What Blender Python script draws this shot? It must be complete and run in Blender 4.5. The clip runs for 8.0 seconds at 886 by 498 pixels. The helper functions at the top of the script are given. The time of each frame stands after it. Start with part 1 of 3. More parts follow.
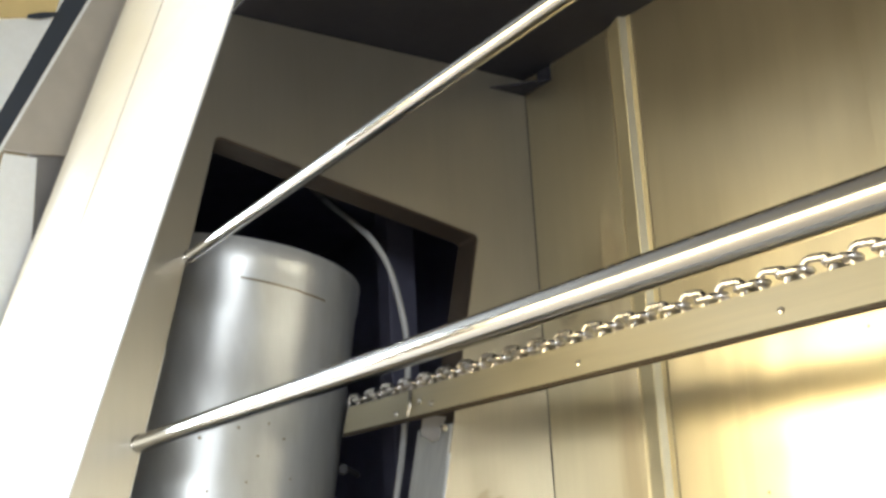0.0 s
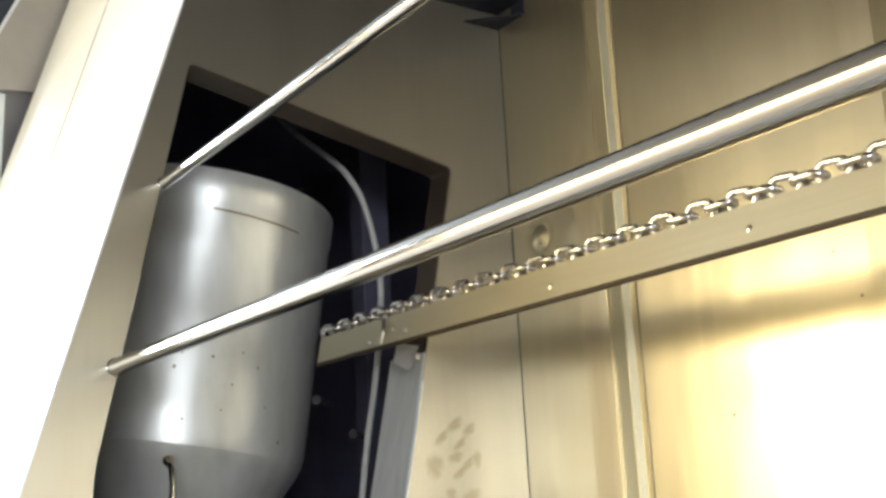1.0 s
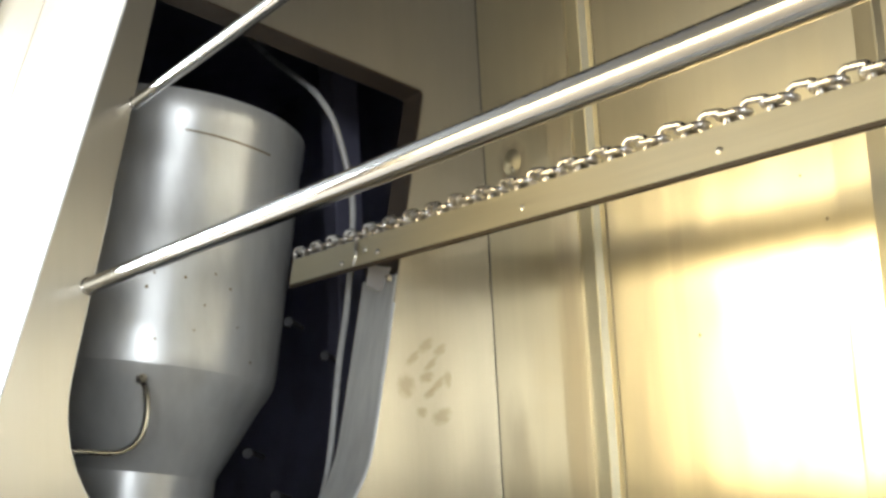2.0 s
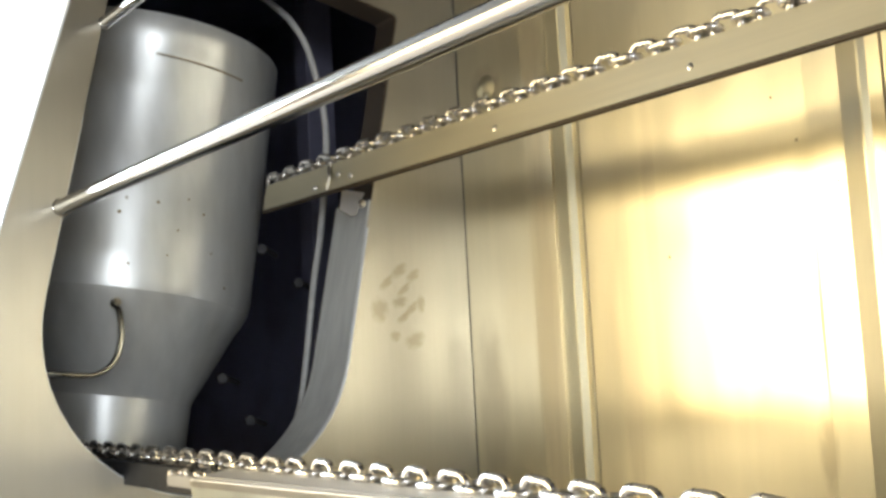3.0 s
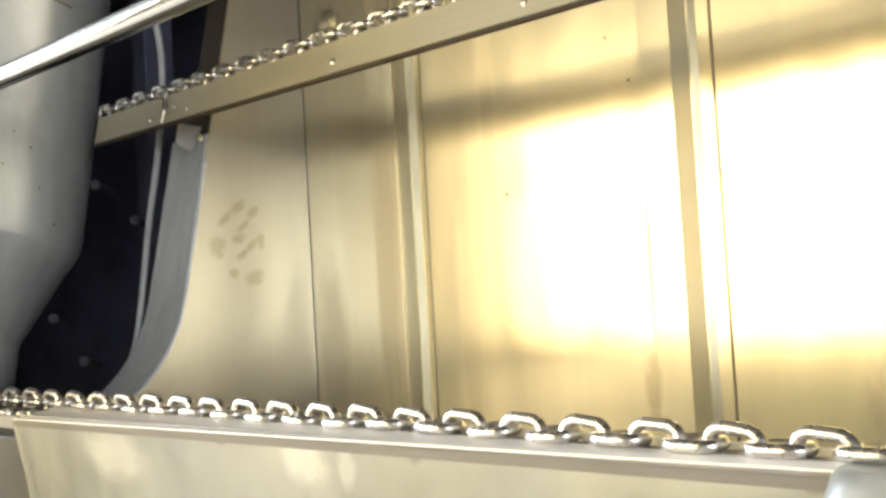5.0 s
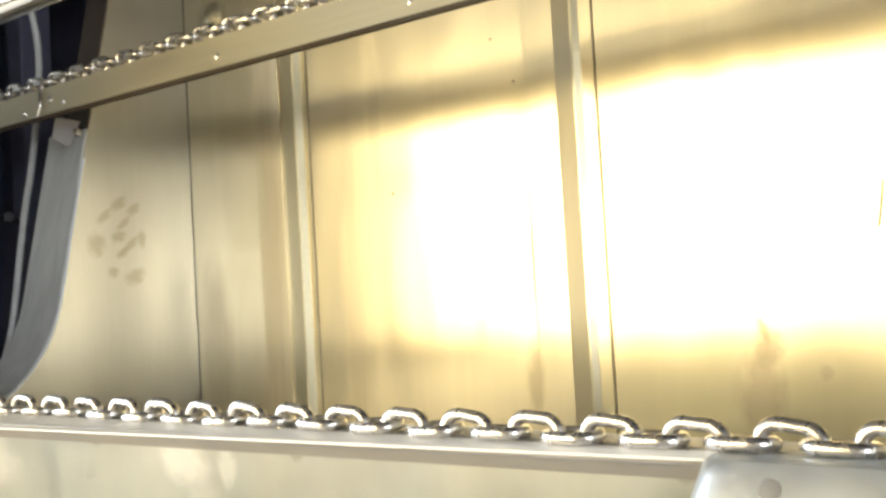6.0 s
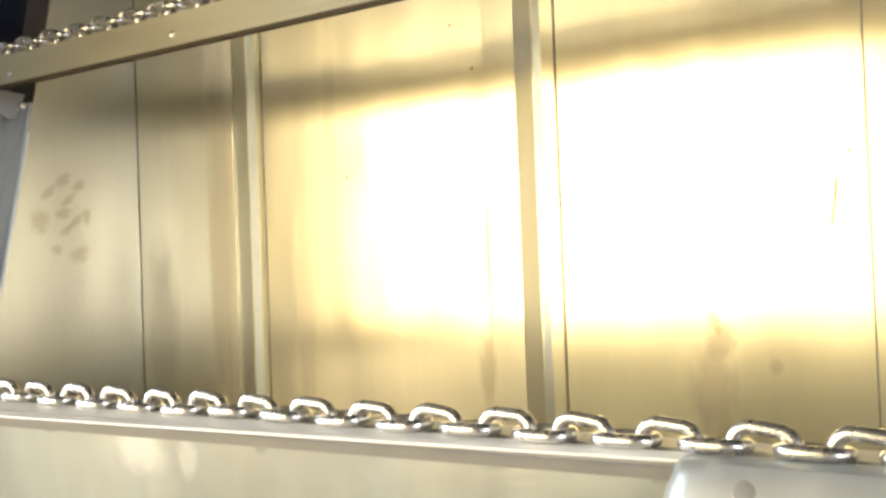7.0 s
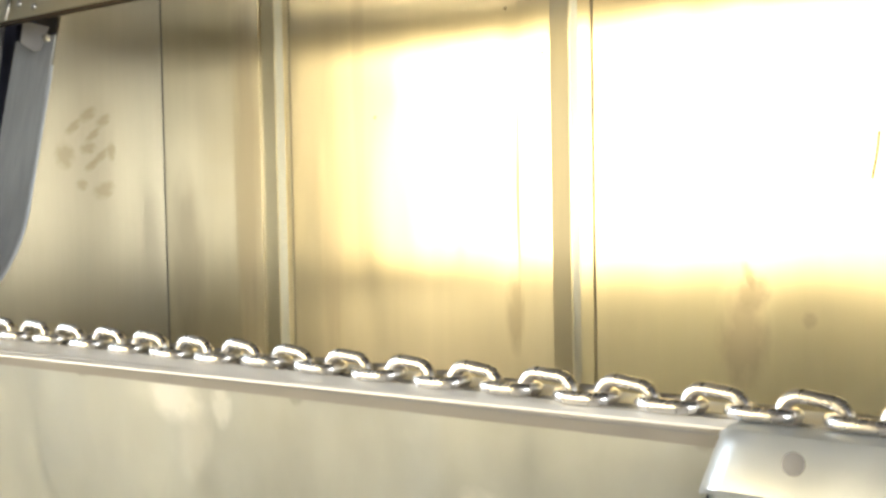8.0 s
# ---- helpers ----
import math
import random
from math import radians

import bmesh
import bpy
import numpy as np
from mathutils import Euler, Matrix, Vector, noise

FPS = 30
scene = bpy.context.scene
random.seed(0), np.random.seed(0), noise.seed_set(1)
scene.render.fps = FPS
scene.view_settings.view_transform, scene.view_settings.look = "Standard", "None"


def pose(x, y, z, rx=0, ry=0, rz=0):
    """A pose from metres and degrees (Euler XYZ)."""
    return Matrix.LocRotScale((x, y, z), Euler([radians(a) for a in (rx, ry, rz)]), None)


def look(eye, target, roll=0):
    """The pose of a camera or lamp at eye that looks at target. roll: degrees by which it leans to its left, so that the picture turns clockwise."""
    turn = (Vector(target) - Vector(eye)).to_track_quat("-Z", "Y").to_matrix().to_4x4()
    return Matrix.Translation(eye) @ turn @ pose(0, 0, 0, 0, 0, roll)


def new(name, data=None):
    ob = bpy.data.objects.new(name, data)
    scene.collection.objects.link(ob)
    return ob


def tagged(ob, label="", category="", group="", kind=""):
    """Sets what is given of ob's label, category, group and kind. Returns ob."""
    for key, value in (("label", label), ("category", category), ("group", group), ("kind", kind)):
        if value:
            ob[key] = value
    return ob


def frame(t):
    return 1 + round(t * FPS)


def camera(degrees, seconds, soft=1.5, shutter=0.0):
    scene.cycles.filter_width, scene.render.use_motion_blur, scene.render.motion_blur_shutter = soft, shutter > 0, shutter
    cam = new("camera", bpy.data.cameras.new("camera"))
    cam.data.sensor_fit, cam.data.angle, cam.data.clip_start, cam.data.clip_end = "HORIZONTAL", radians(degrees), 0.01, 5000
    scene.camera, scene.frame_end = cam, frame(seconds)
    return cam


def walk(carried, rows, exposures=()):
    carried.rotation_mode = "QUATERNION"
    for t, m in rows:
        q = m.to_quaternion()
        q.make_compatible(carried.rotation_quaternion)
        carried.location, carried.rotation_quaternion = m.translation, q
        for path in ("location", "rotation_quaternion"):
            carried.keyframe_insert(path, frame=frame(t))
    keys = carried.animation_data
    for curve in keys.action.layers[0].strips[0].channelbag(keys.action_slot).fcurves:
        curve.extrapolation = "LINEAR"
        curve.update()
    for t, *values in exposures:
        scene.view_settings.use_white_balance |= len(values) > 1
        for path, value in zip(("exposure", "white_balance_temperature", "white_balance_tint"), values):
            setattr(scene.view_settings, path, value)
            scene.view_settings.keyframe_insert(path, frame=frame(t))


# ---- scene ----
# ---------------------------------------------------------------- camera
cam = camera(44.0, 8.0, soft=3.1)
PATH = [
    (0, (0.000, 0.000, 1.250), (-1.6106, 1.0595, 1.7822), -2.89),
    (0.5, (0.007, -0.013, 1.224), (-1.5952, 1.0768, 1.7198), -2.98),
    (1, (0.001, -0.013, 1.201), (-1.5987, 1.1013, 1.6481), -3.00),
    (1.5, (0.003, -0.026, 1.196), (-1.5919, 1.1182, 1.5790), -2.92),
    (3, (0.011, -0.031, 1.147), (-1.5653, 1.1816, 1.3598), -3.00),
    (3.5, (0.012, -0.004, 1.139), (-1.5531, 1.2288, 1.3098), -2.92),
    (4, (0.009, -0.008, 1.138), (-1.5138, 1.2830, 1.2671), -3.03),
    (5.5, (0.028, -0.009, 1.127), (-1.3135, 1.4722, 1.2207), -3.28),
    (6, (0.027, -0.007, 1.125), (-1.2330, 1.5436, 1.2147), -3.28),
    (6.5, (0.021, -0.009, 1.123), (-1.1816, 1.5867, 1.2126), -3.01),
    (7, (-0.001, -0.022, 1.140), (-1.1697, 1.6001, 1.1853), -2.13),
    (7.5, (-0.019, -0.035, 1.158), (-1.1881, 1.5875, 1.1325), -1.65),
    (8, (-0.029, -0.020, 1.160), (-1.2224, 1.5833, 1.0823), -1.06),
]
walk(cam, [(t, look(eye, target, roll)) for t, eye, target, roll in PATH])
scene.view_settings.exposure = 0.0

# ---------------------------------------------------------------- light
world = bpy.data.worlds.new("daylight")
scene.world = world
world.use_nodes = True
wn = world.node_tree.nodes
sky = wn.new("ShaderNodeTexSky")
sky.sky_type = "NISHITA"
sky.sun_disc = False
sky.sun_elevation, sky.sun_rotation = radians(48), radians(200)
world.node_tree.links.new(sky.outputs[0], wn["Background"].inputs[0])
wn["Background"].inputs[1].default_value = 0.12


def window_light(name, at, target, w, h, watts, colour):
    lamp = bpy.data.lights.new(name, "AREA")
    lamp.shape, lamp.size, lamp.size_y, lamp.energy, lamp.color = "RECTANGLE", w, h, watts, colour
    ob = new(name, lamp)
    ob.matrix_world = look(at, target)
    return ob


# daylight in the two bays of the hall: a warm sunlit yard behind, cool sky at the far end
window_light("yard_daylight", (-5.0, -4.9, 1.68), (-5.0, 0, 1.68), 5.8, 2.26, 560, (1.0, 0.795, 0.42))
window_light("end_daylight", (-8.9, -1.6, 2.75), (0, -1.6, 2.75), 5.0, 3.3, 1400, (0.82, 0.92, 1.0))
# lamp in an unseen gable bay, added for the vessel's cool highlight
window_light("gable_fill", (5.9, -3.2, 1.45), (0, -3.2, 1.45), 3.2, 1.5, 290, (0.93, 0.97, 1.0))

sun = bpy.data.lights.new("sun", "SUN")
sun.energy, sun.angle, sun.color = 2.5, radians(0.5), (1.0, 0.95, 0.86)
sun_ob = new("sun", sun)
sun_ob.matrix_world = look((-3, -9, 11), (-2.4, -5, 5))


XE = -1.864            # inner face of the end wall
YW = 1.476             # inner face of the back wall


# ---------------------------------------------------------------- materials
def material(name, colour, rough=0.4, metal=0.0, grain=(60, 60, 60), tone=0.12, stain=0.1, rough_var=0.1, bump=0.0, coat=0.0, wave=0.0, brushed=None):
    """Two scales of change: a fine grain, stretched by the three scales, and broad stains."""
    m = bpy.data.materials.new(name)
    m.use_nodes = True
    nt = m.node_tree
    n, ln = nt.nodes, nt.links
    b = n["Principled BSDF"]
    b.inputs["Metallic"].default_value = metal
    b.inputs["Coat Weight"].default_value = coat
    co = n.new("ShaderNodeTexCoord")
    mp = n.new("ShaderNodeMapping")
    mp.inputs["Scale"].default_value = grain
    ln.new(co.outputs["Object"], mp.inputs[0])
    fine = n.new("ShaderNodeTexNoise")
    fine.inputs["Scale"].default_value, fine.inputs["Detail"].default_value = 1.0, 5.0
    ln.new(mp.outputs[0], fine.inputs["Vector"])
    broad = n.new("ShaderNodeTexNoise")
    broad.inputs["Scale"].default_value, broad.inputs["Detail"].default_value = 3.0, 6.0
    mp2 = n.new("ShaderNodeMapping")
    g = max(grain)
    mp2.inputs["Scale"].default_value = [0.35 + 1.4 * v / g for v in grain]
    ln.new(co.outputs["Object"], mp2.inputs[0])
    ln.new(mp2.outputs[0], broad.inputs["Vector"])

    def mix(fac, a, c):
        x = n.new("ShaderNodeMix")
        x.data_type = "RGBA"
        ln.new(fac, x.inputs["Factor"])
        x.inputs["A"].default_value, x.inputs["B"].default_value = (*a, 1), (*c, 1)
        return x

    dark = [v * (1 - tone) for v in colour]
    light = [min(1, v * (1 + tone)) for v in colour]
    base = mix(fine.outputs["Fac"], dark, light)
    ramp = n.new("ShaderNodeMapRange")
    ramp.inputs["From Min"].default_value, ramp.inputs["From Max"].default_value = 0.45, 0.75
    ramp.inputs["To Max"].default_value = stain * 4
    ln.new(broad.outputs["Fac"], ramp.inputs["Value"])
    over = n.new("ShaderNodeMix")
    over.data_type = "RGBA"
    ln.new(ramp.outputs[0], over.inputs["Factor"])
    ln.new(base.outputs["Result"], over.inputs["A"])
    over.inputs["B"].default_value = (*[v * 0.62 for v in colour], 1)
    ln.new(over.outputs["Result"], b.inputs["Base Color"])
    rr = n.new("ShaderNodeMapRange")
    rr.inputs["To Min"].default_value, rr.inputs["To Max"].default_value = max(0.03, rough - rough_var), min(1, rough + rough_var)
    rr.inputs["From Min"].default_value, rr.inputs["From Max"].default_value = 0.3, 0.7
    add = n.new("ShaderNodeMath")
    add.operation = "ADD"
    half = n.new("ShaderNodeMath")
    half.operation = "MULTIPLY"
    half.inputs[1].default_value = 0.5
    ln.new(fine.outputs["Fac"], add.inputs[0])
    ln.new(broad.outputs["Fac"], add.inputs[1])
    ln.new(add.outputs[0], half.inputs[0])
    ln.new(half.outputs[0], rr.inputs["Value"])
    ln.new(rr.outputs[0], b.inputs["Roughness"])
    if bump:
        bp = n.new("ShaderNodeBump")
        bp.inputs["Strength"].default_value, bp.inputs["Distance"].default_value = 1.0, bump
        ln.new(half.outputs[0], bp.inputs["Height"])
        ln.new(bp.outputs[0], b.inputs["Normal"])
    if brushed:
        # upright brushing scatters light sideways: the direction across the grain
        across = n.new("ShaderNodeCombineXYZ")
        for axis_name, v in zip("XYZ", brushed):
            across.inputs[axis_name].default_value = v
        ln.new(across.outputs[0], b.inputs["Tangent"])
        b.inputs["Anisotropic"].default_value = 0.75
    if wave:
        # the slow buckling of thin sheet, a hand's width from crest to crest
        slow = n.new("ShaderNodeTexNoise")
        slow.inputs["Scale"].default_value, slow.inputs["Detail"].default_value = 1.0, 1.5
        mp3 = n.new("ShaderNodeMapping")
        mp3.inputs["Scale"].default_value = (9.0, 9.0, 2.6)
        ln.new(co.outputs["Object"], mp3.inputs[0])
        ln.new(mp3.outputs[0], slow.inputs["Vector"])
        bw = n.new("ShaderNodeBump")
        bw.inputs["Strength"].default_value, bw.inputs["Distance"].default_value = 1.0, wave
        ln.new(slow.outputs["Fac"], bw.inputs["Height"])
        if b.inputs["Normal"].links:
            ln.new(b.inputs["Normal"].links[0].from_socket, bw.inputs["Normal"])
        ln.new(bw.outputs[0], b.inputs["Normal"])
    return m


STEEL_WALL = material("brushed_steel_sheet", (0.75, 0.685, 0.52), 0.29, 0.94, (42, 42, 1.2), 0.05, 0.10, 0.014, wave=0.004, brushed=(1, 0, 0))
STEEL_END = material("matt_steel_sheet", (0.50, 0.47, 0.395), 0.37, 0.88, (30, 90, 4), 0.05, 0.08, 0.04, wave=0.003, brushed=(0, 1, 0))
STEEL_APRON = material("dented_apron_steel", (0.64, 0.66, 0.625), 0.38, 0.6, (24, 24, 12), 0.10, 0.19, 0.12, wave=0.012)
# near-black: the shade at the tunnel's top is put into the colour
STEEL_CEIL = material("shaded_ceiling_steel", (0.022, 0.023, 0.034), 0.75, 0.1, (40, 40, 40), 0.1, 0.1, 0.08, 0.0003)
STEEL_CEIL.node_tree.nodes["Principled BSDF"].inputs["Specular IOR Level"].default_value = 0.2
STEEL_CLAD = material("pale_cladding_steel", (0.84, 0.89, 0.95), 0.38, 0.30, (8, 60, 60), 0.05, 0.03, 0.06, 0.0003)
STEEL_BAR = material("rail_steel", (0.62, 0.575, 0.43), 0.40, 0.85, (5, 160, 160), 0.08, 0.08, 0.08, 0.0002)
STEEL_TANK = material("vessel_steel", (0.68, 0.70, 0.71), 0.35, 0.42, (26, 26, 8), 0.16, 0.24, 0.09, 0.0003, wave=0.004)
STEEL_LIP = material("worn_lip_steel", (0.80, 0.82, 0.86), 0.38, 0.35, (70, 45, 5), 0.22, 0.16, 0.10, 0.0003, wave=0.003)
# dark brown stands in for the shade on the upper lip
SHADED_LIP = material("shaded_lip_steel", (0.095, 0.072, 0.055), 0.5, 0.5, (40, 40, 12), 0.2, 0.25, 0.1)
PALE_ZINC = material("pale_zinc_strip", (0.78, 0.785, 0.80), 0.46, 0.25, (8, 90, 90), 0.08, 0.12, 0.10, 0.0002)
RAIL_SHADOW = material("rail_shadow_brown", (0.055, 0.038, 0.02), 0.6, 0.0, (40, 40, 40), 0.2, 0.1, 0.1)
TAN_COVER = material("tan_plastic_cover", (0.55, 0.44, 0.22), 0.5, 0.0, (20, 20, 20), 0.1, 0.1, 0.1)
STEEL_FLAP = material("dented_flap_steel", (0.70, 0.73, 0.76), 0.36, 0.55, (30, 30, 14), 0.08, 0.14, 0.10, 0.0002, wave=0.008)
CHROME = material("polished_tube_steel", (0.52, 0.51, 0.48), 0.11, 1.0, (4, 90, 90), 0.05, 0.03, 0.05)
CHAIN_STEEL = material("galvanised_link_steel", (0.72, 0.70, 0.68), 0.30, 1.0, (120, 120, 120), 0.14, 0.12, 0.12, 0.0003)
BOLT_STEEL = material("bolt_steel", (0.7, 0.68, 0.64), 0.3, 1.0, (150, 150, 150), 0.1, 0.1, 0.1)
# near-black colour carries the gloom that the lamps leave out
DIM_STEEL = material("dim_fitting_steel", (0.035, 0.035, 0.04), 0.6, 0.4, (90, 90, 90), 0.2, 0.2, 0.1)
# dark navy puts the shade of unlit places into the steel's colour
SHADE_STEEL = material("shaded_chamber_steel", (0.12, 0.122, 0.18), 0.5, 0.2, (20, 20, 20), 0.2, 0.2, 0.1)
HOSE_MAT = material("grey_plastic_hose", (0.50, 0.51, 0.52), 0.3, 0.0, (40, 40, 40), 0.1, 0.1, 0.1)
GRIME = material("brown_grime", (0.30, 0.24, 0.15), 0.6, 0.3, (300, 300, 300), 0.3, 0.2, 0.1)
CONCRETE = material("concrete_floor", (0.52, 0.47, 0.43), 0.7, 0.0, (14, 14, 14), 0.15, 0.1, 0.1, 0.002)
PLASTER = material("hall_plaster", (0.28, 0.245, 0.185), 0.8, 0.0, (6, 6, 6), 0.08, 0.08, 0.1, 0.002)
ROOFING = material("hall_roof_sheet", (0.07, 0.07, 0.075), 0.6, 0.1, (3, 40, 40), 0.1, 0.1, 0.1)
GREY_PAINT = material("grey_painted_steel", (0.42, 0.40, 0.37), 0.45, 0.2, (20, 20, 20), 0.08, 0.08, 0.1)
WELD_GREY = material("dull_weld_steel", (0.36, 0.36, 0.38), 0.5, 0.1, (200, 200, 200), 0.1, 0.1, 0.1)
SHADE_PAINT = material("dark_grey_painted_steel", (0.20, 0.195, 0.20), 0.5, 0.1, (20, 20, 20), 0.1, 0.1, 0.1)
NAVY_RUBBER = material("dark_rubber_seal", (0.03, 0.04, 0.06), 0.4, 0.0, (60, 60, 60), 0.1, 0.1, 0.1)


def dribble(m, x, z, w, h, turn, strength, y=1.476, film=(0.40, 0.34, 0.25, 1), dull=0.52, end=False):
    """A soft-edged film of dirt of its own shape at x, z on the back wall (at y, z on the end wall): darker and duller steel."""
    nt = m.node_tree
    n, ln = nt.nodes, nt.links
    b = n["Principled BSDF"]
    co = n.new("ShaderNodeTexCoord")
    mp = n.new("ShaderNodeMapping")
    mp.vector_type = "TEXTURE"
    mp.inputs["Location"].default_value = (x, y, z)
    mp.inputs["Rotation"].default_value = (radians(turn), 0, 0) if end else (0, radians(turn), 0)
    mp.inputs["Scale"].default_value = (1.0, w, h) if end else (w, 1.0, h)
    ln.new(co.outputs["Object"], mp.inputs[0])
    wob = n.new("ShaderNodeTexNoise")
    wob.inputs["Scale"].default_value, wob.inputs["Detail"].default_value = 2.2, 4.0
    ln.new(mp.outputs[0], wob.inputs["Vector"])
    ball = n.new("ShaderNodeTexGradient")
    ball.gradient_type = "SPHERICAL"
    ln.new(mp.outputs[0], ball.inputs["Vector"])
    mul = n.new("ShaderNodeMath")
    mul.operation = "MULTIPLY"
    ln.new(ball.outputs["Fac"], mul.inputs[0])
    ln.new(wob.outputs["Fac"], mul.inputs[1])
    rg = n.new("ShaderNodeMapRange")
    rg.inputs["From Min"].default_value, rg.inputs["From Max"].default_value = 0.06, 0.30
    rg.inputs["To Max"].default_value = strength
    ln.new(mul.outputs[0], rg.inputs["Value"])
    for socket, value in (("Base Color", film), ("Roughness", (dull, dull, dull, 1))):
        was = b.inputs[socket].links[0].from_socket
        mx = n.new("ShaderNodeMix")
        mx.data_type = "RGBA"
        ln.new(rg.outputs[0], mx.inputs["Factor"])
        ln.new(was, mx.inputs["A"])
        mx.inputs["B"].default_value = value
        ln.new(mx.outputs["Result"], b.inputs[socket])


for spot in ((-0.615, 0.965, 0.050, 0.100, 0, 0.6), (-0.600, 1.030, 0.032, 0.040, 20, 0.65), (-0.996, 1.20, 0.011, 0.22, 0, 0.9), (-0.606, 1.055, 0.010, 0.03, -20, 0.6), (-0.52, 0.995, 0.014, 0.016, 0, 0.4),
             (-1.005, 0.985, 0.030, 0.09, 0, 0.5), (-1.77, 1.745, 0.060, 0.06, 0, 0.7), (-1.62, 1.80, 0.05, 0.16, 0, 0.4),
             (-1.615, 1.25, 0.05, 0.60, 0, 0.45), (-1.40, 1.12, 0.035, 0.42, 0, 0.3), (-1.33, 1.45, 0.02, 0.5, 0, 0.25), (-1.80, 1.05, 0.07, 0.25, 0, 0.35)):
    dribble(STEEL_WALL, *spot)
# greasy finger smudges on the end wall: y, z, half length, half width, turn
for y, z, w, h, turn in ((1.292, 1.352, 0.030, 0.017, 35), (1.258, 1.326, 0.030, 0.013, 40), (1.328, 1.342, 0.026, 0.015, 35), (1.302, 1.312, 0.030, 0.011, 40), (1.290, 1.286, 0.026, 0.016, 15),
                         (1.318, 1.270, 0.034, 0.012, 40), (1.296, 1.252, 0.022, 0.012, 30), (1.345, 1.282, 0.014, 0.026, 0), (1.238, 1.27, 0.030, 0.035, 0), (1.325, 1.205, 0.036, 0.024, 20), (1.275, 1.215, 0.018, 0.016, 0)):
    dribble(STEEL_END, XE, z, w, h, turn, 0.62, y=y, film=(0.36, 0.30, 0.20, 1), dull=0.46, end=True)
# pale limescale and dark heat marks on the apron
for spot in ((-0.885, 0.982, 0.05, 0.04, 25, 0.7), (-0.82, 0.975, 0.018, 0.03, 0, 0.5), (-0.86, 0.94, 0.03, 0.06, 15, 0.25), (-1.25, 0.97, 0.10, 0.05, 10, 0.6), (-0.52, 0.90, 0.05, 0.03, 40, 0.8)):
    dribble(STEEL_APRON, *spot, y=0.665, film=(0.92, 0.92, 0.88, 1), dull=0.5)
for spot in ((-0.905, 1.003, 0.024, 0.012, 0, 0.7), (-0.865, 1.003, 0.018, 0.012, 0, 0.7), (-0.725, 1.003, 0.026, 0.009, 0, 0.6), (-0.725, 0.990, 0.012, 0.010, 0, 0.3), (-0.47, 1.005, 0.03, 0.008, 0, 0.6), (-1.02, 0.998, 0.022, 0.012, 0, 0.6), (-0.40, 1.003, 0.02, 0.010, 0, 0.5), (-0.34, 0.995, 0.014, 0.016, 30, 0.5)):
    dribble(STEEL_APRON, *spot, y=0.665, film=(0.20, 0.18, 0.14, 1), dull=0.6)


# ---------------------------------------------------------------- mesh helpers
def thing(name, label, category, at=(0, 0, 0), group="", kind=""):
    ob = new(name)
    ob.location = at
    ob.empty_display_size = 0.05
    return tagged(ob, label, category, group, kind)


def finish(name, bm, mat, smooth=False):
    me = bpy.data.meshes.new(name)
    bmesh.ops.recalc_face_normals(bm, faces=bm.faces)
    bm.to_mesh(me)
    bm.free()
    me.materials.append(mat)
    if smooth:
        for p in me.polygons:
            p.use_smooth = True
        me.set_sharp_from_angle(angle=radians(38))
    return me


def part(name, bm, mat, parent, label="", smooth=False):
    """One mesh under a thing or a part. The mesh is made in world metres."""
    ob = new(name, finish(name, bm, mat, smooth))
    ob.parent = parent
    base = Matrix.Identity(4)
    p = parent
    while p:
        base = p.matrix_basis @ base
        p = p.parent
    ob.matrix_parent_inverse = base.inverted()
    return tagged(ob, label)


def lone(name, bm, mat, label, category, group="", kind="", smooth=False):
    return tagged(new(name, finish(name, bm, mat, smooth)), label, category, group, kind)


def box(bm, lo, hi, bevel=0.0, turn=None):
    made = bmesh.ops.create_cube(bm, size=1.0)["verts"]
    size = Vector(hi) - Vector(lo)
    mid = (Vector(hi) + Vector(lo)) / 2
    for v in made:
        v.co = Vector((v.co.x * size.x, v.co.y * size.y, v.co.z * size.z))
    if bevel:
        edges = {e for v in made for e in v.link_edges}
        made = list({v for f in bmesh.ops.bevel(bm, geom=list(edges), offset=bevel, segments=2, affect="EDGES", profile=0.6)["faces"] for v in f.verts} | set(v for v in made if v.is_valid))
    for v in made:
        v.co = (turn @ v.co if turn else v.co) + mid
    return bm


def prism(bm, outline, axis, lo, hi, hole=None):
    """A plate: the outline (pairs, in the two other axes in order) pushed along the axis; a hole with as many points may go through."""
    def put(p, h):
        c = list(p)
        c.insert(axis, h)
        return bm.verts.new(c)
    a, b = [put(p, lo) for p in outline], [put(p, hi) for p in outline]
    k = len(outline)
    for i in range(k):
        bm.faces.new((a[i], a[(i + 1) % k], b[(i + 1) % k], b[i]))
    if not hole:
        bm.faces.new(a), bm.faces.new(b)
        return bm
    c, d = [put(p, lo) for p in hole], [put(p, hi) for p in hole]
    for i in range(k):
        j = (i + 1) % k
        bm.faces.new((c[i], c[j], d[j], d[i]))
        bm.faces.new((a[i], a[j], c[j], c[i]))
        bm.faces.new((b[i], b[j], d[j], d[i]))
    return bm


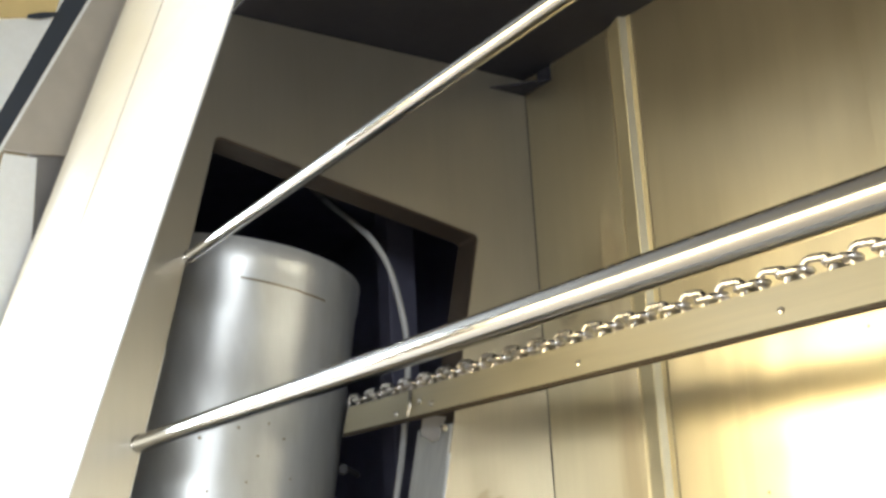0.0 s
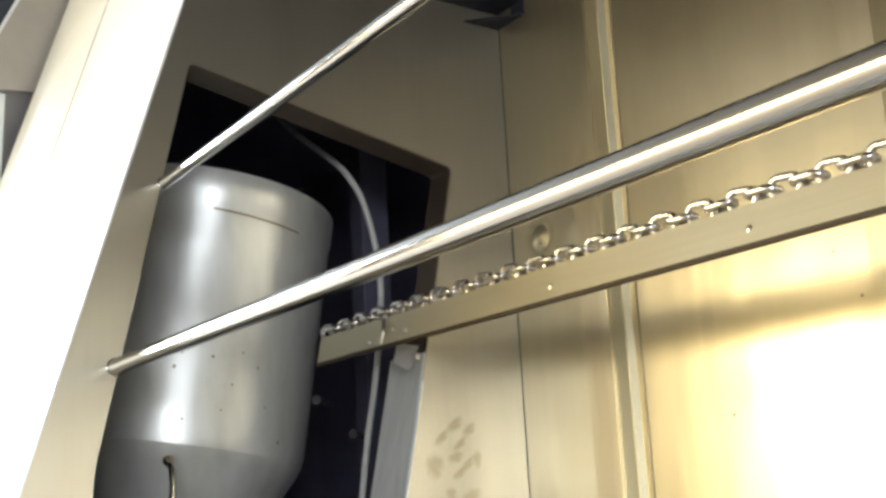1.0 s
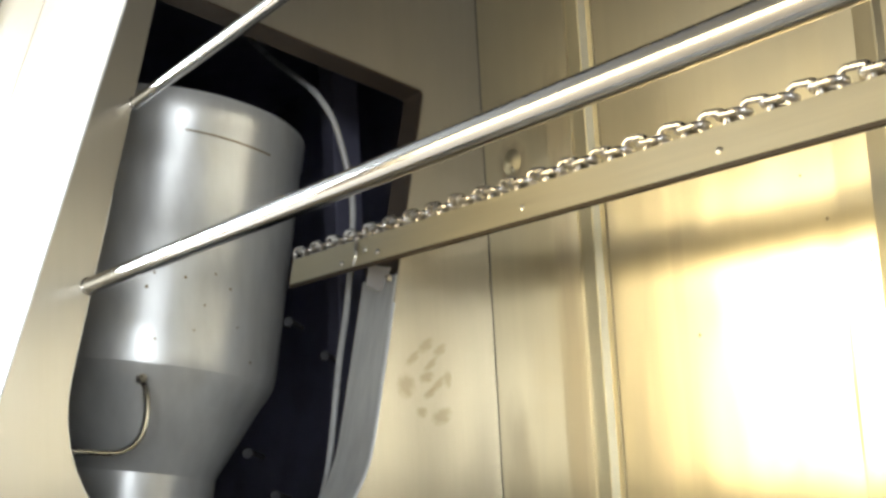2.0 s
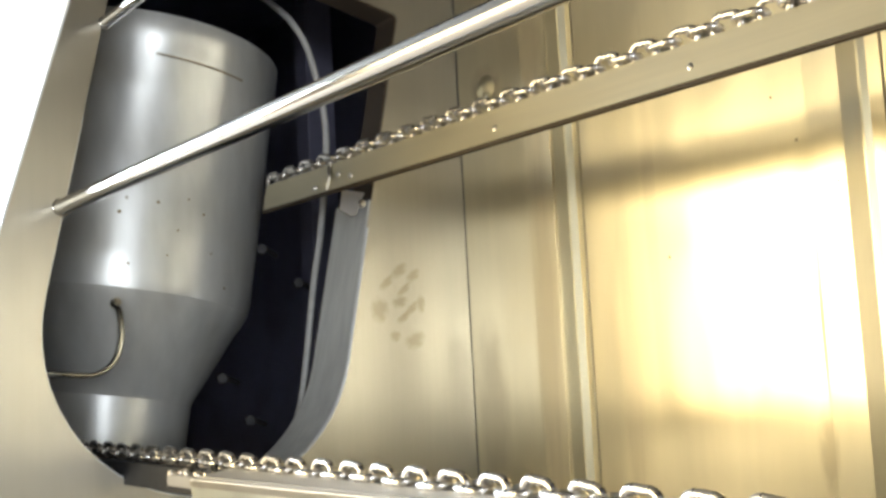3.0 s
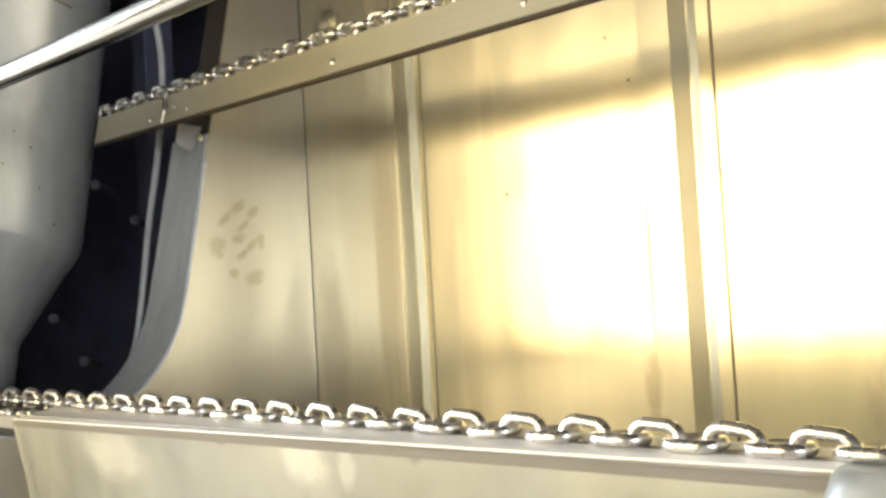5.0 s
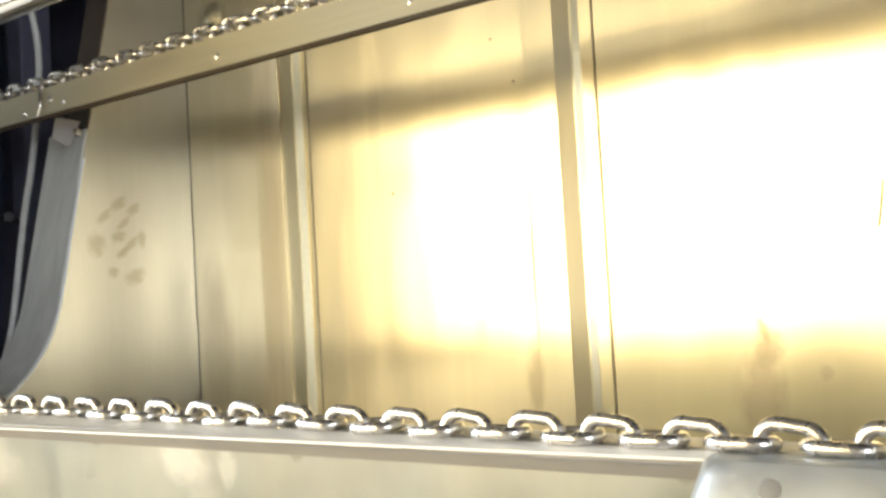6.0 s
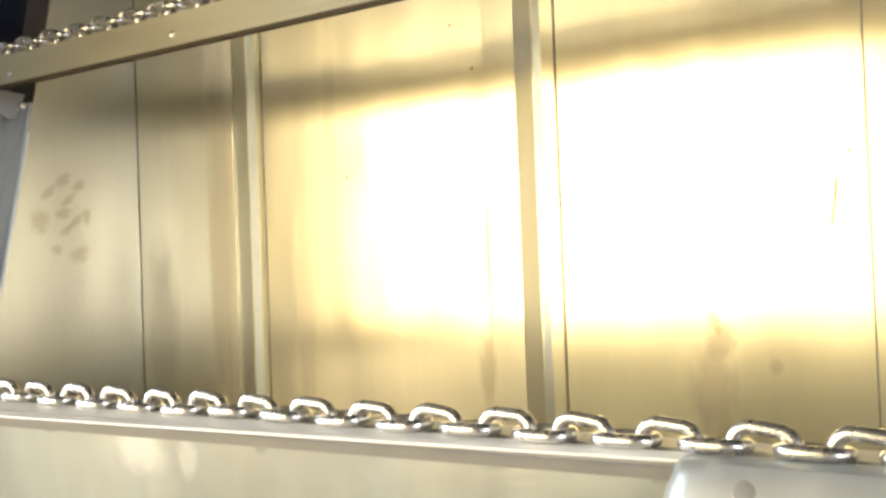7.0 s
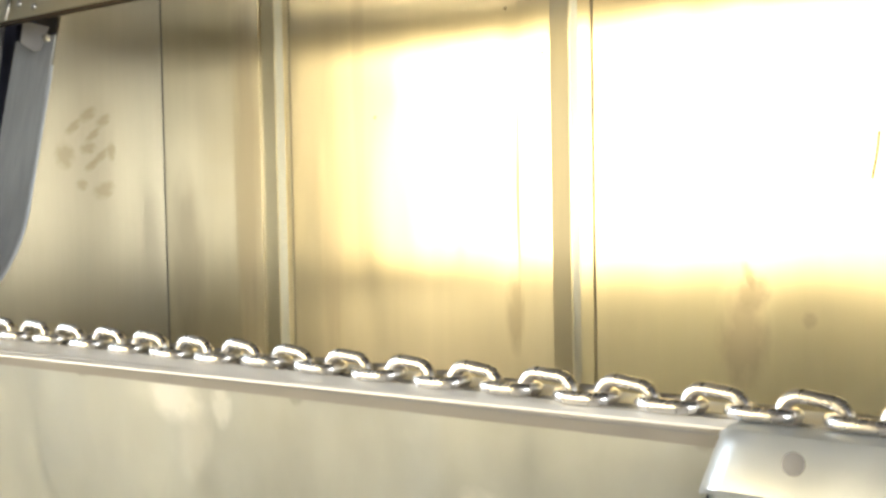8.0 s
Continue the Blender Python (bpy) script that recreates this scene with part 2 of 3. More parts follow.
def tube(bm, points, r, sides=16, closed=False):
    """A round bar along points."""
    pts = [Vector(p) for p in points]
    k = len(pts)
    rings, up = [], None
    for i, p in enumerate(pts):
        a = pts[(i - 1) % k] if closed or i else p
        c = pts[(i + 1) % k] if closed or i < k - 1 else p
        d = (c - a).normalized()
        if up is None:
            up = d.orthogonal().normalized()
        up = (up - d * up.dot(d)).normalized()
        side = d.cross(up)
        rings.append([bm.verts.new(p + r * (math.cos(q) * up + math.sin(q) * side)) for q in [2 * math.pi * s / sides for s in range(sides)]])
    for i in range(k if closed else k - 1):
        m, n2 = rings[i], rings[(i + 1) % k]
        for s in range(sides):
            bm.faces.new((m[s], m[(s + 1) % sides], n2[(s + 1) % sides], n2[s]))
    if not closed:
        bm.faces.new(rings[0]), bm.faces.new(rings[-1])
    return bm


def lathe(bm, profile, at, axis, sides=64):
    """A turned form: (radius, height) pairs round an axis through at."""
    axis = Vector(axis).normalized()
    u = axis.orthogonal().normalized()
    w = axis.cross(u)
    rings = []
    for r, h in profile:
        rings.append([bm.verts.new(Vector(at) + axis * h + r * (math.cos(q) * u + math.sin(q) * w)) for q in [2 * math.pi * s / sides for s in range(sides)]])
    for m, n2 in zip(rings, rings[1:]):
        for s in range(sides):
            bm.faces.new((m[s], m[(s + 1) % sides], n2[(s + 1) % sides], n2[s]))
    return bm


def smooth_path(points, steps=8):
    """Catmull-Rom through the points."""
    p = [Vector(q) for q in points]
    p = [2 * p[0] - p[1], *p, 2 * p[-1] - p[-2]]
    out = []
    for i in range(1, len(p) - 2):
        for s in range(steps):
            t = s / steps
            out.append(0.5 * (2 * p[i] + (p[i + 1] - p[i - 1]) * t + (2 * p[i - 1] - 5 * p[i] + 4 * p[i + 1] - p[i + 2]) * t * t
                              + (3 * p[i] - p[i - 1] - 3 * p[i + 1] + p[i + 2]) * t ** 3))
    return out + [p[-2]]


# ---------------------------------------------------------------- plan of the machine, metres
ZC = 2.30              # underside of the tunnel ceiling
LEAN = math.tan(radians(16.5))   # the front leans back by this for each metre of height


def front_y(z):
    return 0.425 + LEAN * (z - 1.196)


XR = 1.6               # the closed end behind the camera's right shoulder
TILT = radians(12.4)   # the passage for the crates leans by this
U, V = Vector((math.cos(TILT), -math.sin(TILT))), Vector((math.sin(TILT), math.cos(TILT)))
CORNER = Vector((0.722, 2.039))


def passage(grow=0.0):
    """Outline of the leaning passage in y, z: square at the top, round at the bottom."""
    w, h, r, rt = 0.613, 1.057, 0.298, 0.012
    pts = []
    for cx, cy, rad, a0 in ((w - rt, -rt, rt, 90), (w - r, -h + r, r, 0), (r, -h + r, r, -90), (rt, -rt, rt, 180)):
        n = 12 if rad > 0.1 else 3
        for i in range(n + 1):
            a = radians(a0 - 90 * i / n)
            pts.append(CORNER + U * (cx + (rad + grow) * math.cos(a)) + V * (cy + (rad + grow) * math.sin(a)))
    return pts


# ---------------------------------------------------------------- hall
bm = bmesh.new()
box(bm, (-40, -40, -0.2), (40, 40, 0.0))
lone("ground", bm, CONCRETE, "worn grey concrete floor of the works hall", "floor", kind="structure")
bm = bmesh.new()
box(bm, (-9.2, -5.2, 4.6), (6.2, 4.2, 4.75))
lone("hall_ceiling", bm, ROOFING, "dark sheet roof of the works hall", "ceiling", kind="structure")
bm = bmesh.new()
prism(bm, [(-9.0, 0.0), (6.0, 0.0), (6.0, 4.6), (-9.0, 4.6)], 1, -5.2, -5.0, [(-7.9, 0.55), (-2.1, 0.55), (-2.1, 2.82), (-7.9, 2.82)])
lone("wall_south", bm, PLASTER, "plastered hall wall with a wide open bay", "wall", kind="structure")
bm = bmesh.new()
prism(bm, [(-5.0, 0.0), (4.0, 0.0), (4.0, 4.6), (-5.0, 4.6)], 0, -9.2, -9.0, [(-4.1, 1.1), (0.9, 1.1), (0.9, 4.4), (-4.1, 4.4)])
lone("wall_west", bm, PLASTER, "plastered hall wall with a wide open bay", "wall", kind="structure")
bm = bmesh.new()
prism(bm, [(-5.2, 0.0), (4.2, 0.0), (4.2, 4.6), (-5.2, 4.6)], 0, 6.0, 6.2, [(-4.8, 0.7), (-1.6, 0.7), (-1.6, 2.2), (-4.8, 2.2)])
lone("wall_east", bm, PLASTER, "plastered hall wall with an unseen bay added to light the vessel", "wall", kind="structure")
bm = bmesh.new()
box(bm, (-9.2, 4.0, 0), (6.0, 4.2, 4.6))
lone("wall_north", bm, PLASTER, "plain plastered hall wall", "wall", kind="structure")

# ---------------------------------------------------------------- tunnel shell
back = thing("tunnel_back_wall", "brushed stainless steel back wall of folded panels", "wall", (0, YW, 0), kind="structure")


def panel(x0, x1, push0, push1):
    bm = bmesh.new()
    a = [(x0, YW + push0), (x1, YW + push1), (x1, YW + push1 + 0.004), (x0, YW + push0 + 0.004)]
    prism(bm, a, 2, 0.55, ZC)
    return part("panel", bm, STEEL_WALL, back)


RIBS = ((-1.568, 0.051), (-0.926, 0.042), (-0.27, 0.042), (0.40, 0.042), (1.06, 0.042))
panel(XE + 0.003, -1.568, 0.0, 0.0)
panel(-1.4925, -0.990, 0.0, 0.017)
panel(-0.9885, -0.926, 0.002, 0.0)
panel(-0.8488, -0.387, 0.0, 0.0)
panel(-0.385, -0.27, 0.002, 0.001)
panel(-0.19, 0.40, 0.0, 0.0)
panel(0.48, 1.06, 0.0, 0.0)
panel(1.14, XR, 0.0, 0.0)
for x, w in RIBS:
    # a raised fold: a long slope out, a quick drop back and a lap over the next sheet
    bm = bmesh.new()
    out = 0.36 * w
    lap = 0.022 if x < -1.4 else 0.032
    prism(bm, [(x, YW), (x + w, YW - out), (x + w + 0.003, YW - out + 0.0005), (x + w + 0.010, YW - 0.004), (x + w + lap, YW - 0.003),
               (x + w + lap + 0.001, YW + 0.005), (x + w + lap + 0.004, YW + 0.006), (x, YW + 0.006)], 2, 0.55, ZC)
    # the left rib's darker reflection is put in with the darker rail steel
    part("folded_seam", bm, STEEL_BAR if x < -1.4 else STEEL_WALL, back)
bm = bmesh.new()
box(bm, (-1.646, YW - 0.0045, 0.56), (-1.572, YW - 0.0005, 2.28), 0.001)
part("seam_flange", bm, STEEL_WALL, back)

bm = bmesh.new()
hole = passage()
k = len(hole)
mid = sum(hole, Vector((0, 0))) / k
frame_pts = [(front_y(0.60), 0.60), (YW, 0.60), (YW, ZC), (front_y(ZC), ZC)]


def ray_to_outline(c, d, outline):
    best = 9.0
    for (ax, ay), (bx, by) in zip(outline, outline[1:] + outline[:1]):
        ex, ey = bx - ax, by - ay
        den = d.x * ey - d.y * ex
        if abs(den) < 1e-9:
            continue
        t = ((ax - c.x) * ey - (ay - c.y) * ex) / den
        s = ((ax - c.x) * d.y - (ay - c.y) * d.x) / den
        if t > 0 and -1e-6 <= s <= 1 + 1e-6:
            best = min(best, t)
    return c + d * best


def plate_with_hole(bm, hole, outline, x0, x1):
    """Joins a round hole to a four-sided plate; the plate's corners are taken by the nearest rays."""
    c = sum(hole, Vector((0, 0))) / len(hole)
    ring = [ray_to_outline(c, (h - c).normalized(), outline) for h in hole]
    for q in outline:
        q = Vector(q)
        i = min(range(len(ring)), key=lambda j: -((hole[j] - c).normalized().dot((q - c).normalized())))
        ring[i] = q
    return prism(bm, [tuple(p) for p in ring], 0, x0, x1, [tuple(p) for p in hole])


end = thing("end_wall", "matt steel end wall with a leaning round-bottomed passage", "wall", (XE, 0.9, 0.6), kind="structure")
plate_with_hole(bm, hole, frame_pts, XE - 0.004, XE)
part("plate", bm, STEEL_END, end)
bm = bmesh.new()
box(bm, (XE - 0.004, YW + 0.007, 0.556), (XE, 1.70, ZC))
part("closing_strip", bm, STEEL_END, end)
bm = bmesh.new()
outer, inner = passage(0.0), passage(-0.003)


def at_height(a, b, z):
    return a + (b - a) * ((z - a.y) / (b.y - a.y))


# the worn lip lines the passage from the side rail down and round the bottom; above it the lip's shade is painted dark
# brown
strip = []
for ring in (outer, inner):
    strip.append([at_height(ring[3], ring[4], 1.50), *ring[4:30], at_height(ring[29], ring[30], 1.62)])
prism(bm, [tuple(p) for p in strip[0]] + [tuple(p) for p in reversed(strip[1])], 0, XE - 0.135, XE - 0.004)
part("passage_lip", bm, STEEL_LIP, end, "worn bright steel lip round the lower passage", smooth=True)
strip = []
for ring in (outer, inner):
    strip.append([*ring[30:], *ring[:4], at_height(ring[3], ring[4], 1.503)])
bm = bmesh.new()
prism(bm, [tuple(p) for p in strip[0]] + [tuple(p) for p in reversed(strip[1])], 0, XE - 0.075, XE - 0.004)
part("upper_lip", bm, SHADED_LIP, end, "dark brown lip round the upper passage, its shade put into the colour", smooth=True)
# a pale bead only on the lower right draws the edge's highlight
bm = bmesh.new()
ring = passage(-0.001)
tube(bm, [(XE + 0.0005, *at_height(ring[3], ring[4], 1.44))] + [(XE + 0.0005, *p) for p in ring[4:13]], 0.0030, 8)
part("edge_highlight", bm, STEEL_CLAD, end, "pale bead standing in for the highlight on the lip's edge", smooth=True)

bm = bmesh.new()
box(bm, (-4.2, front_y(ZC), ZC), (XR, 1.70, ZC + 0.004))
lone("ceiling", bm, STEEL_CEIL, "steel ceiling sheet of the tunnel, coloured near-black for its shade", "ceiling", kind="structure")
# unseen end, added to close the tunnel for its reflections
bm = bmesh.new()
prism(bm, [(front_y(0.6), 0.6), (YW, 0.6), (YW, ZC), (front_y(ZC), ZC)], 0, XR, XR + 0.004)
lone("end_wall_east", bm, STEEL_END, "unseen matt steel end wall added to close the tunnel", "wall", kind="structure")
# unseen floor kept pale as a reflector for the lower back wall
bm = bmesh.new()
box(bm, (-4.2, 0.25, 0.546), (XR, YW + 0.01, 0.55))
lone("tunnel_floor", bm, PALE_ZINC, "pale unseen floor of the tunnel, throwing light on the back wall", "floor", kind="structure")


def front_sheet(name, x0, x1, z0, z1, label, mat, parent=None, thick=0.004, out=0.0):
    bm = bmesh.new()
    prism(bm, [(front_y(z0) - out, z0), (front_y(z0) - out - thick, z0), (front_y(z1) - out - thick, z1), (front_y(z1) - out, z1)], 0, x0, x1)
    return part(name, bm, mat, parent, label) if parent else lone(name, bm, mat, label, "panel", kind="structure")


clad = thing("section_cladding", "pale bright steel cladding panels of the neighbouring machine section", "panel", (-2.6, front_y(0.3), 0.3), kind="structure")
front_sheet("panel", -2.676, XE, 0.3, 3.0, "", STEEL_CLAD, clad)
front_sheet("panel", -3.42, -2.684, 0.3, 3.4, "", STEEL_CLAD, clad, out=0.002)
front_sheet("seam_filler", -2.684, -2.676, 0.3, 3.0, "dark filled seam", GREY_PAINT, clad, out=0.0)
bm = bmesh.new()
prism(bm, [(front_y(0.3), 0.3), (front_y(0.3) + 0.03, 0.3), (front_y(3.0) + 0.03, 3.0), (front_y(3.0), 3.0)], 0, XE - 0.004, XE - 0.0005)
part("return_edge", bm, STEEL_END, clad)
# header and sill are unseen, added to shape light and reflections inside
front_sheet("front_header", XE, XR, 2.36, 3.0, "unseen near-black sheet added over the access opening to darken reflections", STEEL_CEIL)
front_sheet("front_sill", XE, XR, 0.0, 0.60, "unseen steel sheet added under the access opening", STEEL_CLAD)

# chamber behind the passage; its lining is coloured dark for the missing light
chamber = thing("chamber_lining", "steel lining of the chamber beyond, coloured dark for want of light", "wall", (-3.0, 1.0, 0.552), kind="structure")
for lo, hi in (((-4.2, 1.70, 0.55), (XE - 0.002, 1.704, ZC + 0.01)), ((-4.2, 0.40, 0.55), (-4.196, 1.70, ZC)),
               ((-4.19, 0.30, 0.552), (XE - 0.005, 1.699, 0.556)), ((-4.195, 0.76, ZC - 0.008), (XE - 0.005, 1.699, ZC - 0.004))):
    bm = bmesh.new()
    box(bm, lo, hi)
    # pale cladding steel here bounces light up to the vessel's cone
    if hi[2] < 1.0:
        part("floor_sheet", bm, STEEL_CLAD, chamber, "pale unseen floor sheet, brightened to throw light on the vessel")
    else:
        part("sheet", bm, SHADE_STEEL, chamber)
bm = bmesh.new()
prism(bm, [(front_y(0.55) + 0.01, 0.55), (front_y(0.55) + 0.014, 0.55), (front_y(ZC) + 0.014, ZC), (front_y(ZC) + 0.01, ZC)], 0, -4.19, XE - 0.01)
part("sheet", bm, SHADE_STEEL, chamber)

# ---------------------------------------------------------------- guide rods
def rod(label, y, z, r):
    ob = thing("guide_rod", label, "rod", (XE, y, z), "guide rods")
    bm = bmesh.new()
    tube(bm, [(XE, y, z), (XR, y, z)], r, 32)
    part("bar", bm, CHROME, ob, smooth=True)
    bm = bmesh.new()
    lathe(bm, [(r - 0.001, 0.0), (r + 0.0015, 0.0), (r + 0.001, 0.002), (r - 0.001, 0.003)], (XE, y, z), (1, 0, 0), 32)
    part("weld_ring", bm, CHROME, ob, smooth=True)
    return ob


rod("thick polished steel guide rod fixed to the end wall", 0.589, 1.453, 0.0145)
rod("thinner polished steel guide rod above the other", 0.672, 1.792, 0.0105)

# ---------------------------------------------------------------- chains and their rails
def link_mesh():
    """One welded link, lying along x in the x-z plane: 56 by 34 mm of 10 mm wire."""
    bm = bmesh.new()
    half, rad = 0.0099, 0.0128
    pts = []
    for cx, a0 in ((half, -90), (-half, 90)):
        for i in range(13):
            a = radians(a0 + 180 * i / 12)
            pts.append((cx + rad * math.cos(a), 0, rad * math.sin(a)))
    tube(bm, pts, 0.0052, 14, closed=True)
    return finish("link", bm, CHAIN_STEEL, True)


LINK = link_mesh()


RISE = -0.006          # the lower conveyor sinks by this for each metre


def chain(label, x_upright, y, z, x0, x1, seed, rise=0.0, pitch=0.035):
    ob = thing("chain", label, "chain", (x0, y, z), "conveyor chains")
    rnd = random.Random(seed)
    n0, n1 = math.ceil((x0 - x_upright) / pitch), math.floor((x1 - x_upright) / pitch)
    for i in range(n0, n1 + 1):
        li = new("link", LINK)
        li.parent = ob
        flat = i % 2
        li.matrix_basis = pose(x_upright + pitch * i - x0 + rnd.uniform(-0.0006, 0.0006), 0, rise * (x_upright + pitch * i + 0.9) + rnd.uniform(-0.0008, 0.0008),
                               (90 if flat else 0) + rnd.uniform(-7, 7), (0 if flat else 5) + rnd.uniform(-2.5, 2.5), rnd.uniform(-2, 2))
    return ob


chain("bright galvanised link chain lying on the lower rail", -1.11, 0.722, 1.0150, -2.3, 0.75, 3, RISE)
chain("bright galvanised link chain lying on the side rail", -2.001, 1.117, 1.5685, -2.075, 0.75, 4, 0.0, 0.0359)


def bolt(bm, at, axis, r=0.007, h=0.004):
    lathe(bm, [(0.0005, h), (r * 0.7, h * 0.9), (r, h * 0.4), (r, 0)], at, axis, 12)


side = thing("side_rail", "flat steel channel rail with riveted joints carrying a chain", "rail", (XE, 1.10, 1.50))
RY, RZ = 1.100, 1.530


def leaning(y, z):
    """A point of the side rail's section, turned with the passage's lean."""
    p = Vector((RY, RZ)) + U * y + V * z
    return (p.x, p.y)


bm = bmesh.new()
prism(bm, [leaning(*q) for q in ((0, -0.028), (0.004, -0.028), (0.004, 0.001), (0.034, 0.001), (0.034, 0.026), (0.031, 0.026), (0.031, 0.004), (0.004, 0.004), (0.004, 0.0275), (0, 0.0275))], 0, -2.083, XR - 0.02)
part("channel", bm, STEEL_BAR, side)
# a thin dark strip paints the shadow line along the rail's lower edge
bm = bmesh.new()
prism(bm, [leaning(*q) for q in ((0.0005, -0.0345), (0.007, -0.0345), (0.007, -0.0285), (0.0005, -0.0285))], 0, -2.083, XR - 0.02)
part("shadow_strip", bm, RAIL_SHADOW, side, "dark strip standing in for the shadow line under the rail")
OUT = Vector((0, -U.x, -U.y))
for x in (-1.304, -0.903, -0.502, -0.10, 0.30):
    bm = bmesh.new()
    bolt(bm, (x, *leaning(0, -0.008)), OUT, 0.0055, 0.0025)
    part("rivet", bm, BOLT_STEEL, side, smooth=True)
for dx, dz in ((-0.062, -0.016), (0.021, -0.001), (0.068, -0.012)):
    bm = bmesh.new()
    bolt(bm, (-1.80 + dx, *leaning(0, dz)), OUT, 0.006, 0.005)
    part("bolt", bm, BOLT_STEEL, side, smooth=True)
# a thin curved bright streak, raised across the rail's face
bm = bmesh.new()
tube(bm, smooth_path([(-1.818, *leaning(-0.001, 0.026)), (-1.814, *leaning(-0.003, 0.012)), (-1.810, *leaning(-0.003, -0.004)), (-1.816, *leaning(-0.001, -0.026))], 5), 0.0035, 8)
part("curved_streak", bm, BOLT_STEEL, side, "thin curved bright streak across the rail", smooth=True)

bed = thing("lower_rail", "slotted steel bed carrying the lower chain", "rail", (XE, 0.72, 1.0))
def edge_y(x):
    """The bed narrows towards the flap."""
    return 0.648 + 0.05 * (x + 1.5)


def climb(bm):
    """Sets a form of the lower conveyor on its slight climb."""
    for v in bm.verts:
        v.co.z += 0.002 + RISE * (v.co.x + 0.9)
    return bm


bm = bmesh.new()
rings = []
for x, y0, z0 in ((-1.50, edge_y(-1.5), 0.9985), (-0.90, edge_y(-0.9), 1.0005), (-0.32, edge_y(-0.32), 1.0035), (XR - 0.02, 0.709, 1.0050)):
    rings.append([bm.verts.new((x, y, z)) for y, z in ((y0, z0), (0.714, 1.0078), (0.714, 1.0055), (y0, z0 - 0.002))])
for a, b in zip(rings, rings[1:]):
    for i in range(4):
        bm.faces.new((a[i], a[(i + 1) % 4], b[(i + 1) % 4], b[i]))
bm.faces.new(rings[0]), bm.faces.new(rings[-1])
part("bed_plate", climb(bm), PALE_ZINC, bed)
bm = bmesh.new()
box(bm, (-1.50, 0.730, 1.001), (XR - 0.02, 0.775, 1.0078), 0.0012)
part("bed_plate", climb(bm), PALE_ZINC, bed)
# extension plates share the near-black steel, dark like the hollow under the chain
for y0, y1 in ((0.690, 0.714), (0.730, 0.760)):
    bm = bmesh.new()
    box(bm, (-2.3, y0, 0.965), (-1.505, y1, 1.004), 0.001)
    part("extension_plate", climb(bm), DIM_STEEL, bed)
bm = bmesh.new()
box(bm, (-1.60, 0.655, 0.982), (-1.505, 0.688, 1.0005), 0.003)
part("joint_block", climb(bm), WELD_GREY, bed, "dull grey joint block")
for bx, by, bz, br in ((-1.592, 0.660, 0.9995, 0.006), (-1.575, 0.668, 0.9995, 0.005), (-1.59, 0.682, 1.0005, 0.005), (-1.545, 0.664, 0.9995, 0.005), (-1.525, 0.672, 0.9995, 0.0065), (-1.515, 0.684, 0.9995, 0.009)):
    bm = bmesh.new()
    bolt(bm, (bx, by, bz), (0, -0.4, 1), br, 0.007)
    part("bolt", climb(bm), BOLT_STEEL, bed, smooth=True)

apron = thing("front_apron", "pale dented steel apron panel under the lower chain", "panel", (-0.9, 0.65, 0.6))
bm = bmesh.new()
XS = [i / 30 for i in range(31)]
ZS = [0.9970, 0.9945, 0.988, 0.96, 0.92, 0.87, 0.80, 0.60]
grid = []
for z in ZS:
    row = []
    for share in XS:
        # both ends are cut on a slant
        x = -1.505 + 0.30 * min(1.0 - z, 0.1) + (1.186 - 0.80 * min(1.0 - z, 0.1)) * share
        dent = (0.006 if z < 0.98 else 0.0015) * noise.noise((x * 3.1, z * 4.0, 2.0)) + 0.0008 * noise.noise((x * 14, 0.3, 1))
        wavy = 0.0011 * noise.noise((x * 17, 4.0, 0)) + 0.0006 * noise.noise((x * 45, 2.0, 0))
        row.append(bm.verts.new((x, edge_y(x) + 0.09 * (1.0 - z) + dent, z + (wavy if z > 0.99 else 0))))
    grid.append(row)
# the folded edge is grey to put in the shadow line below the bed
for name, rows, mat in (("folded_edge", grid[:3], GREY_PAINT), ("sheet", grid[2:], STEEL_APRON)):
    strip = bmesh.new()
    made = [[strip.verts.new(v.co) for v in row] for row in rows]
    for a, b in zip(made, made[1:]):
        for i in range(30):
            strip.faces.new((a[i], a[i + 1], b[i + 1], b[i]))
    bmesh.ops.solidify(strip, geom=list(strip.faces), thickness=0.003)
    part(name, climb(strip), mat, apron, smooth=True)
bm.free()
bm = bmesh.new()
prism(bm, [(-1.498, edge_y(-1.5) + 0.009), (-0.30, edge_y(-0.30) + 0.009), (-0.30, edge_y(-0.30) + 0.012), (-1.498, edge_y(-1.5) + 0.012)], 2, 0.985, 1.0028)
part("joint_backing", climb(bm), WELD_GREY, apron, "dull grey backing strip of the joint")
flap = thing("apron_flap", "bent bright steel flap with a rounded corner beside the apron", "panel", (-0.28, 0.62, 0.6))
bm = bmesh.new()
SEC = [(0.712, 1.0085), (0.702, 1.0080), (0.694, 1.005), (0.688, 0.995), (0.680, 0.970), (0.679, 0.966), (0.682, 0.962), (0.70, 0.960), (0.75, 0.60)]
XF = [-0.340, -0.339, -0.334, -0.327, -0.319, -0.310, -0.299, -0.1, 0.3, 0.8, XR - 0.03]
DROP = [0.050, 0.034, 0.020, 0.0095, 0.0025, 0.0006, 0, 0, 0, 0, 0]
grid = [[bm.verts.new((x - 0.28 * max(0, min(0.12, 1.0 - z)) * (x < -0.285), y + d, z - 0.35 * d)) for x, d in zip(XF, DROP)] for y, z in SEC]
for a, b in zip(grid, grid[1:]):
    for i in range(len(XF) - 1):
        bm.faces.new((a[i], a[i + 1], b[i + 1], b[i]))
bmesh.ops.solidify(bm, geom=list(bm.faces), thickness=0.003)
part("bent_sheet", climb(bm), STEEL_FLAP, flap, smooth=True)
